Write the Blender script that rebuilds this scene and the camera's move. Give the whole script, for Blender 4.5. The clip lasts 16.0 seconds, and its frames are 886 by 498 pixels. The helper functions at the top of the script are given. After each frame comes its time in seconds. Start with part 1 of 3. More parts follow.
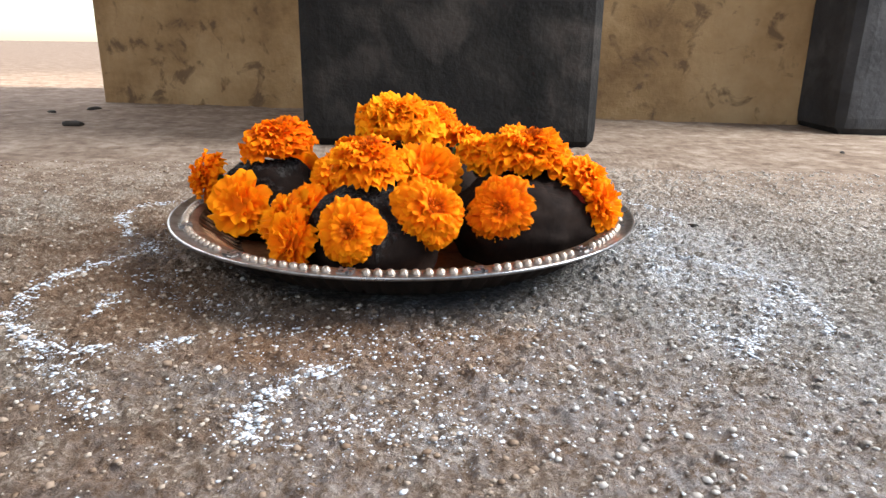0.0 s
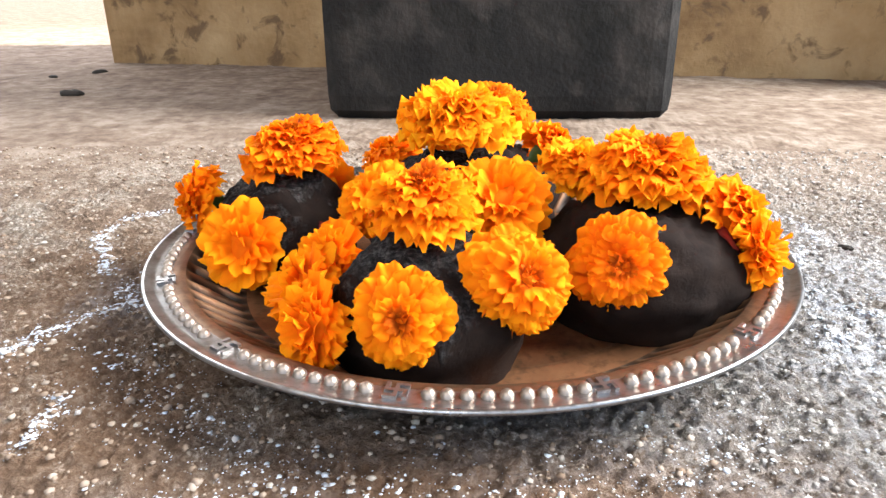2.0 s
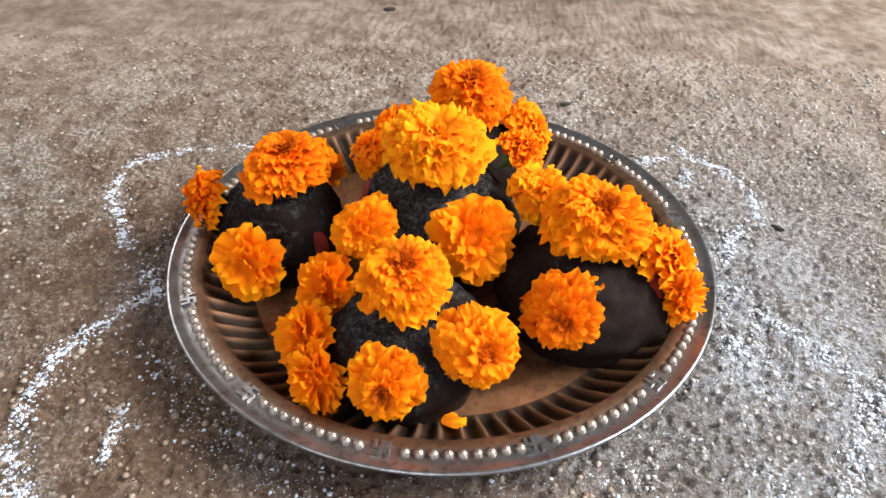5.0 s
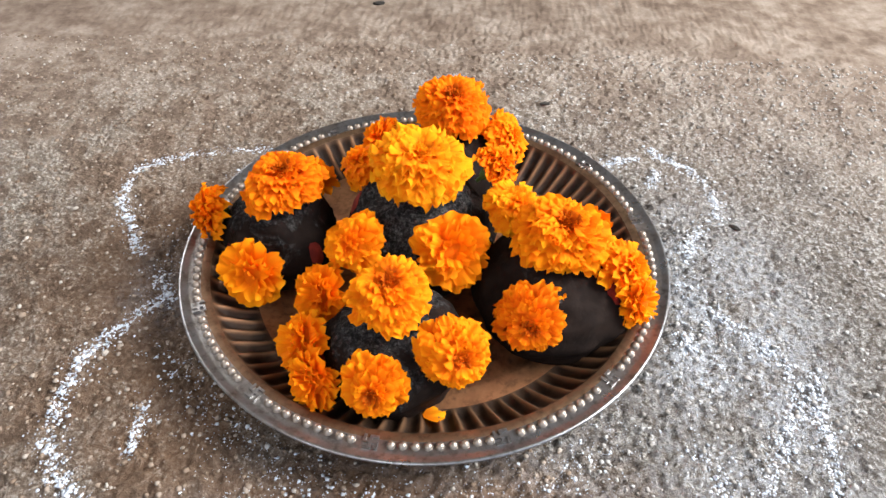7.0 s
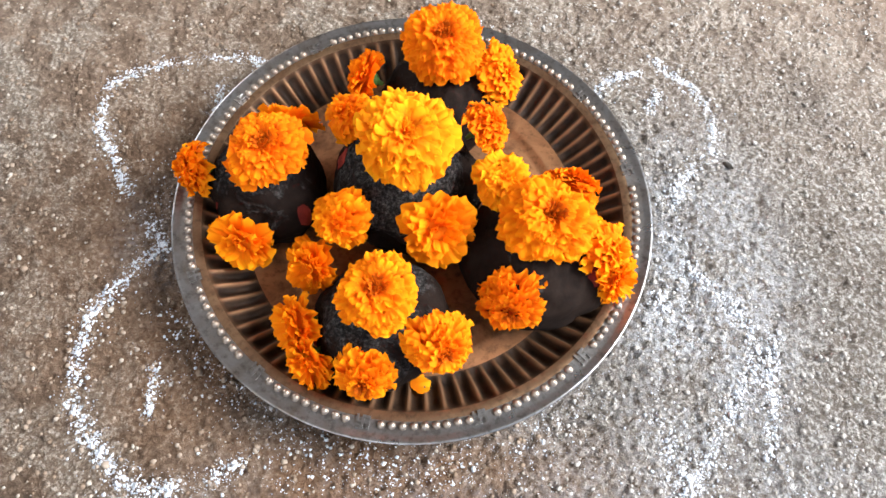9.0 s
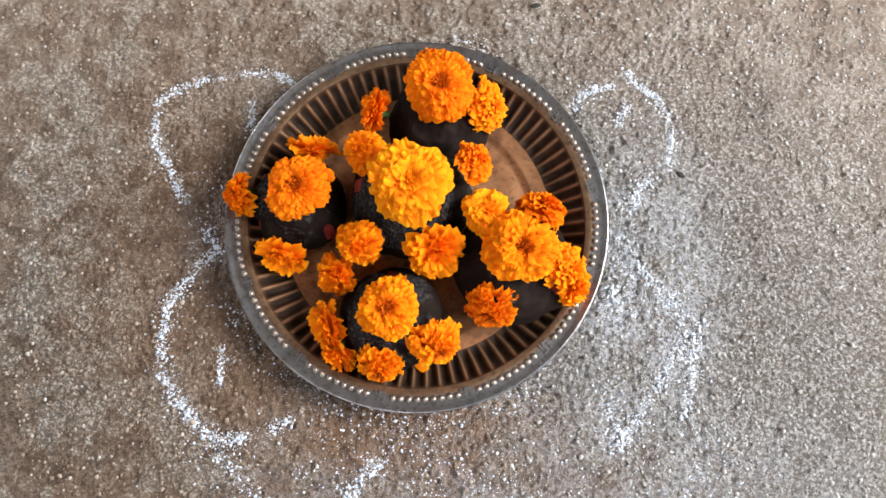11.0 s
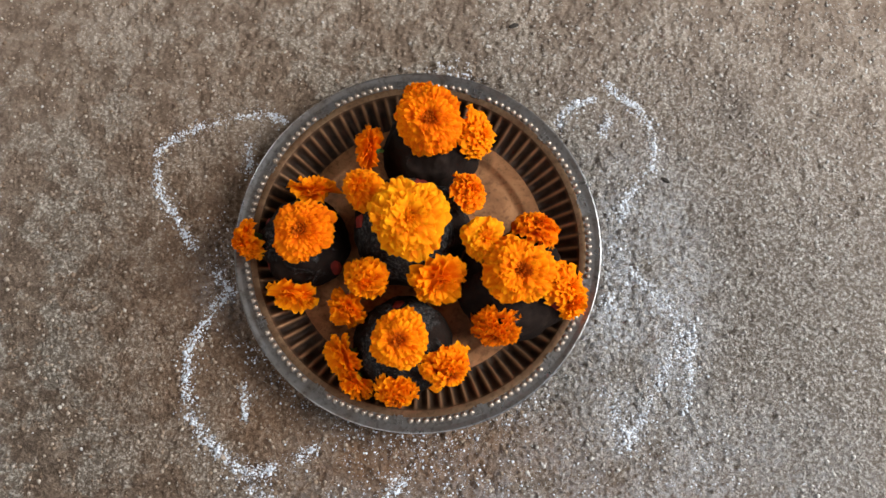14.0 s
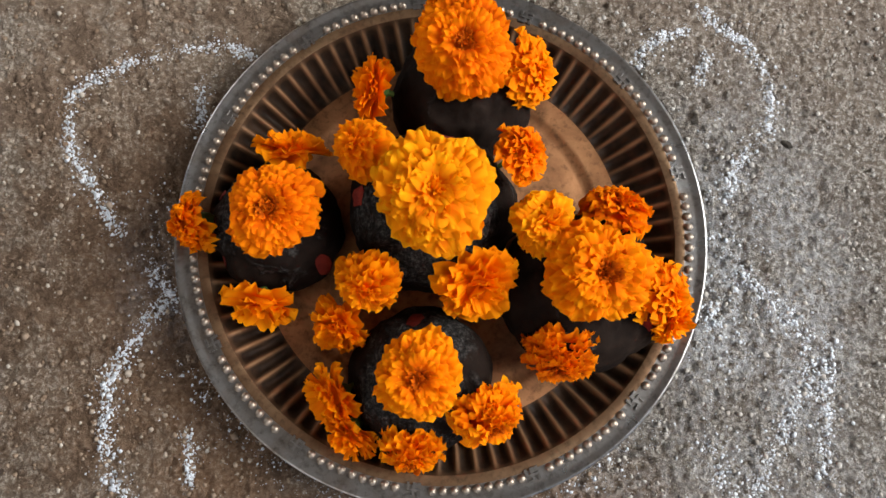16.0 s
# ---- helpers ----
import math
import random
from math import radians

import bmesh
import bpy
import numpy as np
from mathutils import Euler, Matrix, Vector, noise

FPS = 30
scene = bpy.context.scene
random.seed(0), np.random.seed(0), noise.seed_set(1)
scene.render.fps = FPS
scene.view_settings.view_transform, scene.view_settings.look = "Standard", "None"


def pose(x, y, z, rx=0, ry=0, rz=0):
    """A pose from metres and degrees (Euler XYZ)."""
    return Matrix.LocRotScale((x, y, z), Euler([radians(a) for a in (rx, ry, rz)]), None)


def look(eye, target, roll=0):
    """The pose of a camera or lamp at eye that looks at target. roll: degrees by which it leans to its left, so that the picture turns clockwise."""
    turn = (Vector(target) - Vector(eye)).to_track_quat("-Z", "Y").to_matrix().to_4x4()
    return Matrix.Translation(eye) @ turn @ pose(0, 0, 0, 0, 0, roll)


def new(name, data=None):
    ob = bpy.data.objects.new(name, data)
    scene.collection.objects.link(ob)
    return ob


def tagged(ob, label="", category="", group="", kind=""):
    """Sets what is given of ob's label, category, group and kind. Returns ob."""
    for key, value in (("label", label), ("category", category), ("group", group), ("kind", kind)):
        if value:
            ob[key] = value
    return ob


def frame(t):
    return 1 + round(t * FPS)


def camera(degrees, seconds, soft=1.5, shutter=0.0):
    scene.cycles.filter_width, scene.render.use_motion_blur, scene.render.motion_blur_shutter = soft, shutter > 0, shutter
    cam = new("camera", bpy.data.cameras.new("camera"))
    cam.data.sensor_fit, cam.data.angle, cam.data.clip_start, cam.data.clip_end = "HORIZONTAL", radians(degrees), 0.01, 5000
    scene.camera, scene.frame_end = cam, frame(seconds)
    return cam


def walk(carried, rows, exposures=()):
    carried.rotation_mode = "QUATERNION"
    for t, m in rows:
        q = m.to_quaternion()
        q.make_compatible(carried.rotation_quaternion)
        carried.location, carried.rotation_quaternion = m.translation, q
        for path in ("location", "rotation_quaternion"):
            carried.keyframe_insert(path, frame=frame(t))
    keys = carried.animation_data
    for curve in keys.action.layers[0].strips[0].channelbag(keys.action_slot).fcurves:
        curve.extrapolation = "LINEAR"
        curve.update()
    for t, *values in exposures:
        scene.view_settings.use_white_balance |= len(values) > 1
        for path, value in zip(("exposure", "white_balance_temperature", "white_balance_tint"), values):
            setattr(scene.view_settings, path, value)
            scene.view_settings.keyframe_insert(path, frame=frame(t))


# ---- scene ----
cam = camera(67.2, 16.0)
# seconds, eye (x, y, z), yaw, pitch, roll
PATH = [
    (0, 0.03090, -0.41144, 0.12143, 0.942, -17.033, 0.715),
    (0.5, 0.03591, -0.40295, 0.12157, 2.340, -20.140, -1.209),
    (1, 0.03101, -0.36577, 0.12034, 2.973, -22.525, 0.410),
    (1.5, 0.01452, -0.31824, 0.13056, 3.146, -20.955, 0.111),
    (2, 0.00586, -0.29154, 0.13201, 3.349, -21.556, -0.431),
    (2.5, 0.00851, -0.28037, 0.13063, 2.513, -23.717, -0.425),
    (3, 0.01065, -0.26481, 0.13899, 2.936, -29.735, 0.679),
    (3.5, 0.01568, -0.25656, 0.17120, 2.704, -29.260, 0.525),
    (4, 0.01148, -0.26015, 0.18956, 1.347, -33.470, 1.578),
    (4.2, 0.00890, -0.26139, 0.20322, 1.263, -35.415, 1.691),
    (6.3, 0.01542, -0.28987, 0.29323, 3.188, -44.471, 1.284),
    (6.5, 0.01704, -0.28923, 0.29538, 2.146, -44.514, 1.450),
    (7, 0.01756, -0.28134, 0.29811, 1.581, -44.630, 1.400),
    (7.5, 0.01624, -0.27572, 0.29411, 0.587, -45.515, 2.292),
    (8, 0.01333, -0.25523, 0.29546, -0.990, -49.459, 4.257),
    (8.5, 0.01665, -0.21719, 0.32227, -1.802, -56.366, 4.128),
    (9, 0.01708, -0.19015, 0.36907, -0.447, -65.197, 3.801),
    (9.2, 0.01528, -0.18223, 0.39225, -0.431, -66.879, 4.387),
    (11.3, 0.02306, -0.12056, 0.50340, 3.515, -78.069, -0.352),
    (11.5, 0.01676, -0.11494, 0.51023, 5.802, -78.339, -3.049),
    (12, 0.01577, -0.11166, 0.53035, -0.935, -78.693, 3.011),
    (12.5, 0.00892, -0.11040, 0.53707, 2.292, -78.795, -0.894),
    (13, 0.00763, -0.10473, 0.53767, -0.892, -78.946, 1.120),
    (13.5, 0.00898, -0.10228, 0.53096, -1.083, -79.381, 0.525),
    (14, 0.01668, -0.09767, 0.52487, -1.409, -79.389, -0.118),
    (14.5, 0.01268, -0.08060, 0.47963, -1.675, -80.345, -0.125),
    (15, -0.00286, -0.06826, 0.41836, -8.587, -79.759, 7.915),
    (15.5, -0.01178, -0.06263, 0.37135, -9.218, -80.138, 8.562),
    (16, -0.00699, -0.06734, 0.36927, -6.832, -80.369, 5.699),
]
EXPOSURES = [(0, 1.15, 6500, 10), (0.5, 1.12, 6500, 10), (1, 0.85, 6500, 10), (1.5, 1.45, 6500, 10), (2, 1.79, 6500, 10), (2.5, 1.90, 6500, 10), (3, 2.08, 6500, 10), (3.5, 1.60, 6500, 10), (4, 1.30, 6500, 10), (6.5, 1.07, 6500, 10), (7, 1.15, 6500, 10), (8, 1.28, 6500, 10), (9.2, 1.34, 6500, 10), (11.3, 0.92, 6500, 10), (12.5, 0.79, 6500, 10), (13.5, 0.54, 6700, 10), (14, 0.46, 6780, 10), (15, 0.33, 6950, 10), (15.5, 0.25, 6950, 10), (16, 0.38, 6950, 10)]


def aim(x, y, z, yaw, pitch, roll):
    return pose(x, y, z, 0, 0, yaw) @ pose(0, 0, 0, 90 + pitch, 0, 0) @ pose(0, 0, 0, 0, 0, roll)


walk(cam, [(row[0], aim(*row[1:])) for row in PATH], EXPOSURES)

# ---- daylight ----
SUN_UP, SUN_ROUND = 62.0, 20.0
world = bpy.data.worlds.new("sky")
scene.world = world
world.use_nodes = True
wn = world.node_tree.nodes
sky = wn.new("ShaderNodeTexSky")
sky.sky_type, sky.sun_disc = "NISHITA", False
sky.sun_elevation, sky.sun_rotation = radians(SUN_UP), radians(SUN_ROUND)
world.node_tree.links.new(sky.outputs[0], wn["Background"].inputs[0])
wn["Background"].inputs[1].default_value = 0.14

sun = new("sun", bpy.data.lights.new("sun", "SUN"))
sun.data.energy, sun.data.angle, sun.data.color = 5.0, radians(0.5), (1.0, 0.95, 0.87)
az = radians(SUN_ROUND)
sun.matrix_world = look((20 * math.sin(az), 20 * math.cos(az), 20 * math.tan(radians(SUN_UP))), (0, 0, 0))


def opening_light(name, eye, target, width, height, energy, colour):
    lamp = new(name, bpy.data.lights.new(name, "AREA"))
    lamp.data.shape, lamp.data.size, lamp.data.size_y = "RECTANGLE", width, height
    lamp.data.energy, lamp.data.color = energy, colour
    lamp.matrix_world = look(eye, target)
    return lamp


opening_light("daylight_right", (1.70, 0.10, 1.35), (0.0, -0.05, 0.05), 1.2, 1.1, 66.0, (0.93, 0.97, 1.0))
opening_light("daylight_front", (-0.7, -1.55, 1.7), (-0.1, 0.0, 0.05), 2.2, 1.2, 11.5, (1.0, 0.95, 0.88))
opening_light("daylight_back", (-1.45, 1.75, 1.3), (0.0, 0.0, 0.1), 1.6, 1.5, 19.0, (1.0, 0.97, 0.93))


# ---- materials ----
def mat(name):
    m = bpy.data.materials.new(name)
    m.use_nodes = True
    nt = m.node_tree
    return m, nt, nt.nodes["Principled BSDF"]


def node(nt, kind, **values):
    n = nt.nodes.new(kind)
    for key, value in values.items():
        n.inputs[key.replace("_", " ")].default_value = value
    return n


def noise_of(nt, scale, detail=4.0, rough=0.55, coord="Object", distortion=0.0):
    tc = nt.nodes.new("ShaderNodeTexCoord")
    n = node(nt, "ShaderNodeTexNoise", Scale=scale, Detail=detail, Roughness=rough, Distortion=distortion)
    nt.links.new(tc.outputs[coord], n.inputs["Vector"])
    return n.outputs["Fac"]


def ramp(nt, fac, stops):
    r = nt.nodes.new("ShaderNodeValToRGB")
    e = r.color_ramp.elements
    while len(e) < len(stops):
        e.new(0.5)
    for el, (pos, col) in zip(e, stops):
        el.position, el.color = pos, (*col, 1.0) if len(col) == 3 else col
    nt.links.new(fac, r.inputs[0])
    return r.outputs[0]


def grey(a):
    return (a, a, a)


def mix(nt, fac, a, b, blend="MIX"):
    m = nt.nodes.new("ShaderNodeMix")
    m.data_type, m.blend_type = "RGBA", blend
    for sock, value in ((m.inputs[0], fac), (m.inputs[6], a), (m.inputs[7], b)):
        if isinstance(value, (int, float)):
            sock.default_value = value
        elif isinstance(value, tuple):
            sock.default_value = (*value, 1.0)
        else:
            nt.links.new(value, sock)
    return m.outputs[2]


def calc(nt, op, a, b=0.0):
    m = nt.nodes.new("ShaderNodeMath")
    m.operation = op
    for sock, value in ((m.inputs[0], a), (m.inputs[1], b)):
        if isinstance(value, (int, float)):
            sock.default_value = value
        else:
            nt.links.new(value, sock)
    return m.outputs[0]


def bump(nt, bsdf, height, strength, distance, where=None):
    b = node(nt, "ShaderNodeBump", Strength=strength, Distance=distance)
    if where is not None:
        nt.links.new(where, b.inputs["Strength"])
    nt.links.new(height, b.inputs["Height"])
    nt.links.new(b.outputs[0], bsdf.inputs["Normal"])


def ellipse_mask(nt, cx, cy, rx, ry, inner=0.3):
    """1 inside an ellipse on the ground, fading out to its edge."""
    tc = nt.nodes.new("ShaderNodeTexCoord")
    mp = nt.nodes.new("ShaderNodeMapping")
    mp.vector_type = "TEXTURE"
    mp.inputs["Location"].default_value = (cx, cy, 0)
    mp.inputs["Scale"].default_value = (rx, ry, 1)
    nt.links.new(tc.outputs["Object"], mp.inputs["Vector"])
    sep = nt.nodes.new("ShaderNodeSeparateXYZ")
    nt.links.new(mp.outputs[0], sep.inputs[0])
    d = calc(nt, "SQRT", calc(nt, "ADD", calc(nt, "POWER", sep.outputs[0], 2.0), calc(nt, "POWER", sep.outputs[1], 2.0)))
    mr = node(nt, "ShaderNodeMapRange")
    mr.inputs["From Min"].default_value, mr.inputs["From Max"].default_value = 1.0, inner
    nt.links.new(d, mr.inputs["Value"])
    return mr.outputs[0]


def ground_material():
    m, nt, bsdf = mat("packed_earth_floor")
    tco = nt.nodes.new("ShaderNodeTexCoord")
    cells = node(nt, "ShaderNodeTexVoronoi", Scale=330.0, Detail=2.0, Roughness=0.6, Randomness=1.0)
    nt.links.new(tco.outputs["Object"], cells.inputs["Vector"])
    fine = calc(nt, "ADD", calc(nt, "MULTIPLY", noise_of(nt, 330, 7, 0.75), 0.92), calc(nt, "MULTIPLY", calc(nt, "SUBTRACT", 0.70, cells.outputs["Distance"]), 0.20))
    mid = noise_of(nt, 60, 5, 0.6)
    big = noise_of(nt, 7, 4, 0.55)
    tone = calc(nt, "ADD", calc(nt, "MULTIPLY", mid, 0.45), calc(nt, "MULTIPLY", fine, 0.55))
    earth = ramp(nt, tone, [(0.37, (0.12, 0.085, 0.061)), (0.5, (0.255, 0.186, 0.137)), (0.63, (0.42, 0.335, 0.265))])
    crust = ramp(nt, fine, [(0.37, (0.18, 0.146, 0.115)), (0.5, (0.48, 0.42, 0.35)), (0.63, (0.72, 0.67, 0.59))])
    patches = ramp(nt, calc(nt, "ADD", calc(nt, "MULTIPLY", noise_of(nt, 17, 8, 0.68), 0.6), calc(nt, "MULTIPLY", mid, 0.4)), [(0.48, grey(0.0)), (0.53, grey(0.95))])
    base = mix(nt, patches, earth, crust)
    # pale lime dust that was spread over the right half
    tc = nt.nodes.new("ShaderNodeTexCoord")
    sep = nt.nodes.new("ShaderNodeSeparateXYZ")
    nt.links.new(tc.outputs["Object"], sep.inputs[0])
    side = node(nt, "ShaderNodeMapRange")
    side.inputs["From Min"].default_value, side.inputs["From Max"].default_value = -0.02, 0.20
    nt.links.new(calc(nt, "ADD", sep.outputs[0], calc(nt, "MULTIPLY", calc(nt, "SUBTRACT", big, 0.5), 0.25)), side.inputs["Value"])
    dusty = ramp(nt, fine, [(0.36, (0.19, 0.158, 0.132)), (0.5, (0.47, 0.432, 0.39)), (0.64, (0.70, 0.675, 0.645))])
    base = mix(nt, calc(nt, "MULTIPLY", calc(nt, "MULTIPLY", side.outputs[0], ellipse_mask(nt, 0.22, -0.12, 0.8, 0.55, 0.3)), 0.85), base, dusty)
    # thin veil of white powder beside and before the plate
    grain = ramp(nt, noise_of(nt, 230, 5, 0.75), [(0.40, grey(0.0)), (0.58, grey(1.0))])
    cloud = ramp(nt, noise_of(nt, 26, 4, 0.6), [(0.32, grey(0.0)), (0.55, grey(1.0))])
    veil = calc(nt, "MAXIMUM", ellipse_mask(nt, 0.17, -0.035, 0.085, 0.15), calc(nt, "MAXIMUM", calc(nt, "MULTIPLY", ellipse_mask(nt, 0.12, -0.21, 0.28, 0.13), 0.8), calc(nt, "MULTIPLY", ellipse_mask(nt, -0.145, -0.02, 0.05, 0.05), 0.7)))
    veil = calc(nt, "MULTIPLY", veil, calc(nt, "MULTIPLY", grain, cloud))
    base = mix(nt, calc(nt, "MULTIPLY", veil, 0.55), base, (0.74, 0.76, 0.80))
    # red-brown patches beside and before the plate and an old dark stain
    ruddy = calc(nt, "MULTIPLY", ellipse_mask(nt, -0.165, -0.02, 0.125, 0.23, 0.2), 0.62)
    broken = ramp(nt, mid, [(0.35, grey(0.5)), (0.6, grey(1.0))])
    ruddy = calc(nt, "MAXIMUM", ruddy, calc(nt, "MULTIPLY", ellipse_mask(nt, -0.125, -0.105, 0.08, 0.085, 0.3), 0.72))
    ruddy = calc(nt, "MAXIMUM", ruddy, calc(nt, "MULTIPLY", ellipse_mask(nt, -0.01, -0.155, 0.17, 0.05, 0.3), 0.85))
    ruddy = calc(nt, "MAXIMUM", ruddy, calc(nt, "MULTIPLY", ellipse_mask(nt, -0.16, -0.23, 0.20, 0.09, 0.2), 0.35))
    ruddy = calc(nt, "MAXIMUM", ruddy, calc(nt, "MULTIPLY", ellipse_mask(nt, 0.02, -0.235, 0.34, 0.11, 0.3), 0.45))
    base = mix(nt, calc(nt, "MULTIPLY", ruddy, broken), base, mix(nt, fine, (0.15, 0.076, 0.04), (0.40, 0.225, 0.125)))
    stain = calc(nt, "MULTIPLY", ellipse_mask(nt, 0.263, 0.112, 0.03, 0.04, 0.1), calc(nt, "MULTIPLY", mid, 0.8))
    base = mix(nt, stain, base, (0.05, 0.05, 0.052))
    # floor further back: browner, bumps faded, and darkened in colour to offset the lamps
    near = ellipse_mask(nt, 0.0, -0.12, 0.75, 0.46, 0.4)
    far_floor = ramp(nt, calc(nt, "ADD", calc(nt, "MULTIPLY", mid, 0.5), calc(nt, "MULTIPLY", noise_of(nt, 17, 5, 0.6), 0.5)), [(0.38, (0.125, 0.086, 0.062)), (0.5, (0.195, 0.142, 0.105)), (0.62, (0.29, 0.228, 0.178))])
    base = mix(nt, calc(nt, "MULTIPLY", calc(nt, "SUBTRACT", 1.0, near), 0.93), base, far_floor)
    nt.links.new(base, bsdf.inputs["Base Color"])
    bsdf.inputs["Roughness"].default_value = 0.95
    bsdf.inputs["Specular IOR Level"].default_value = 0.06
    bump(nt, bsdf, calc(nt, "ADD", fine, calc(nt, "MULTIPLY", noise_of(nt, 1100, 3, 0.6), 0.35)), 1.0, 0.0060, calc(nt, "ADD", 0.12, calc(nt, "MULTIPLY", near, 0.88)))
    return m


def plain_rough(name, stops, scale, roughness, bump_scale, strength, distance, second=None):
    m, nt, bsdf = mat(name)
    col = ramp(nt, noise_of(nt, scale, 5, 0.62), stops)
    if second:
        at, stop, amount, colour = second
        col = mix(nt, calc(nt, "MULTIPLY", ramp(nt, noise_of(nt, at, 4, 0.6, distortion=0.6), [(stop, grey(0.0)), (stop + 0.1, grey(1.0))]), amount), col, colour)
    nt.links.new(col, bsdf.inputs["Base Color"])
    bsdf.inputs["Roughness"].default_value = roughness
    bsdf.inputs["Specular IOR Level"].default_value = 0.2
    bump(nt, bsdf, noise_of(nt, bump_scale, 5, 0.65), strength, distance)
    return m


def petal_material(name, base, tip, deep):
    m, nt, bsdf = mat(name)
    tc = nt.nodes.new("ShaderNodeTexCoord")
    sep = nt.nodes.new("ShaderNodeSeparateXYZ")
    nt.links.new(tc.outputs["Object"], sep.inputs[0])
    # deeper orange root, darkened further so shade between petals is in the colour
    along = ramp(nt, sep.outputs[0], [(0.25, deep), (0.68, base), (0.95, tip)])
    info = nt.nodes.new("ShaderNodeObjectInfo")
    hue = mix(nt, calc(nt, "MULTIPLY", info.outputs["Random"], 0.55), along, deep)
    streak = noise_of(nt, 6, 3, 0.5)
    col = mix(nt, calc(nt, "MULTIPLY", streak, 0.3), hue, tip)
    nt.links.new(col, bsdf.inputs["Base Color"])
    bsdf.inputs["Roughness"].default_value = 0.8
    bsdf.inputs["Specular IOR Level"].default_value = 0.08
    thin = nt.nodes.new("ShaderNodeBsdfTranslucent")
    nt.links.new(col, thin.inputs["Color"])
    both = nt.nodes.new("ShaderNodeMixShader")
    both.inputs[0].default_value = 0.32
    nt.links.new(bsdf.outputs[0], both.inputs[1])
    nt.links.new(thin.outputs[0], both.inputs[2])
    nt.links.new(both.outputs[0], nt.nodes["Material Output"].inputs["Surface"])
    return m


def metal_material(name, light, dark, tarnish, roughness):
    m, nt, bsdf = mat(name)
    n1 = noise_of(nt, 38, 6, 0.62, distortion=0.5)
    n2 = noise_of(nt, 260, 4, 0.6)
    col = mix(nt, ramp(nt, n1, [(0.36, grey(0.0)), (0.68, grey(1.0))]), light, dark)
    col = mix(nt, calc(nt, "MULTIPLY", ramp(nt, n2, [(0.5, grey(0.0)), (0.72, grey(1.0))]), 0.6), col, tarnish)
    nt.links.new(col, bsdf.inputs["Base Color"])
    bsdf.inputs["Metallic"].default_value = 0.92
    rough = nt.nodes.new("ShaderNodeMapRange")
    rough.inputs["To Min"].default_value, rough.inputs["To Max"].default_value = roughness - 0.1, roughness + 0.22
    nt.links.new(n1, rough.inputs["Value"])
    nt.links.new(rough.outputs[0], bsdf.inputs["Roughness"])
    bump(nt, bsdf, n2, 0.25, 0.0006)
    return m


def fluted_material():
    """Tarnished copper, hollows darkened further in colour for their shade, ridges rubbed bright."""
    m, nt, bsdf = mat("tarnish_shade_fluted_copper")
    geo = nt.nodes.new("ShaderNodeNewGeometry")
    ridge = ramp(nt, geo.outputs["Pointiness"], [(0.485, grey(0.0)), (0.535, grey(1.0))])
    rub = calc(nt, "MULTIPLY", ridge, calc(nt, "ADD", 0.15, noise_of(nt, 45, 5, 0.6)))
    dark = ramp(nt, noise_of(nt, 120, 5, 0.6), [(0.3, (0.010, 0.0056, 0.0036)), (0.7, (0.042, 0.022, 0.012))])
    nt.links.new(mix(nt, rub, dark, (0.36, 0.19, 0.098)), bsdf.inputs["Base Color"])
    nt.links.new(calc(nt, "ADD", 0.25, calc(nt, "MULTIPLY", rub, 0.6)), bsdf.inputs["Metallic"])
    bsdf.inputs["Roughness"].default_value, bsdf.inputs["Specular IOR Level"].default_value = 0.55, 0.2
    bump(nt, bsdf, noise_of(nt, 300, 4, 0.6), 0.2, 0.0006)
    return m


def clay_material(name, level):
    m, nt, bsdf = mat(name)
    grain = noise_of(nt, 430, 6, 0.72)
    tc = nt.nodes.new("ShaderNodeTexCoord")
    sep = nt.nodes.new("ShaderNodeSeparateXYZ")
    nt.links.new(tc.outputs["Object"], sep.inputs[0])
    rise = calc(nt, "ADD", calc(nt, "MULTIPLY", sep.outputs[2], 9.0), noise_of(nt, 42, 4, 0.6, distortion=0.4))
    crusty = ramp(nt, calc(nt, "MULTIPLY", rise, 0.7), [(level, grey(0.0)), (level + 0.07, grey(1.0))])
    slick = ramp(nt, noise_of(nt, 90, 4, 0.6), [(0.3, (0.0070, 0.0042, 0.0032)), (0.7, (0.019, 0.0115, 0.0084))])
    crust = ramp(nt, grain, [(0.36, (0.009, 0.0078, 0.0072)), (0.5, (0.031, 0.028, 0.0258)), (0.66, (0.118, 0.108, 0.100))])
    nt.links.new(mix(nt, crusty, slick, crust), bsdf.inputs["Base Color"])
    bsdf.inputs["Roughness"].default_value = 0.8
    bsdf.inputs["Specular IOR Level"].default_value = 0.06
    bump(nt, bsdf, calc(nt, "MULTIPLY", grain, calc(nt, "ADD", crusty, 0.14)), 1.0, 0.0034)
    return m


def grit_material(name, stops, dirt):
    m, nt, bsdf = mat(name)
    geo = nt.nodes.new("ShaderNodeNewGeometry")
    each = ramp(nt, geo.outputs["Random Per Island"], stops)
    nt.links.new(mix(nt, calc(nt, "MULTIPLY", noise_of(nt, 900, 3, 0.6), 0.5), each, dirt), bsdf.inputs["Base Color"])
    bsdf.inputs["Roughness"].default_value = 0.95
    bsdf.inputs["Specular IOR Level"].default_value = 0.06
    return m


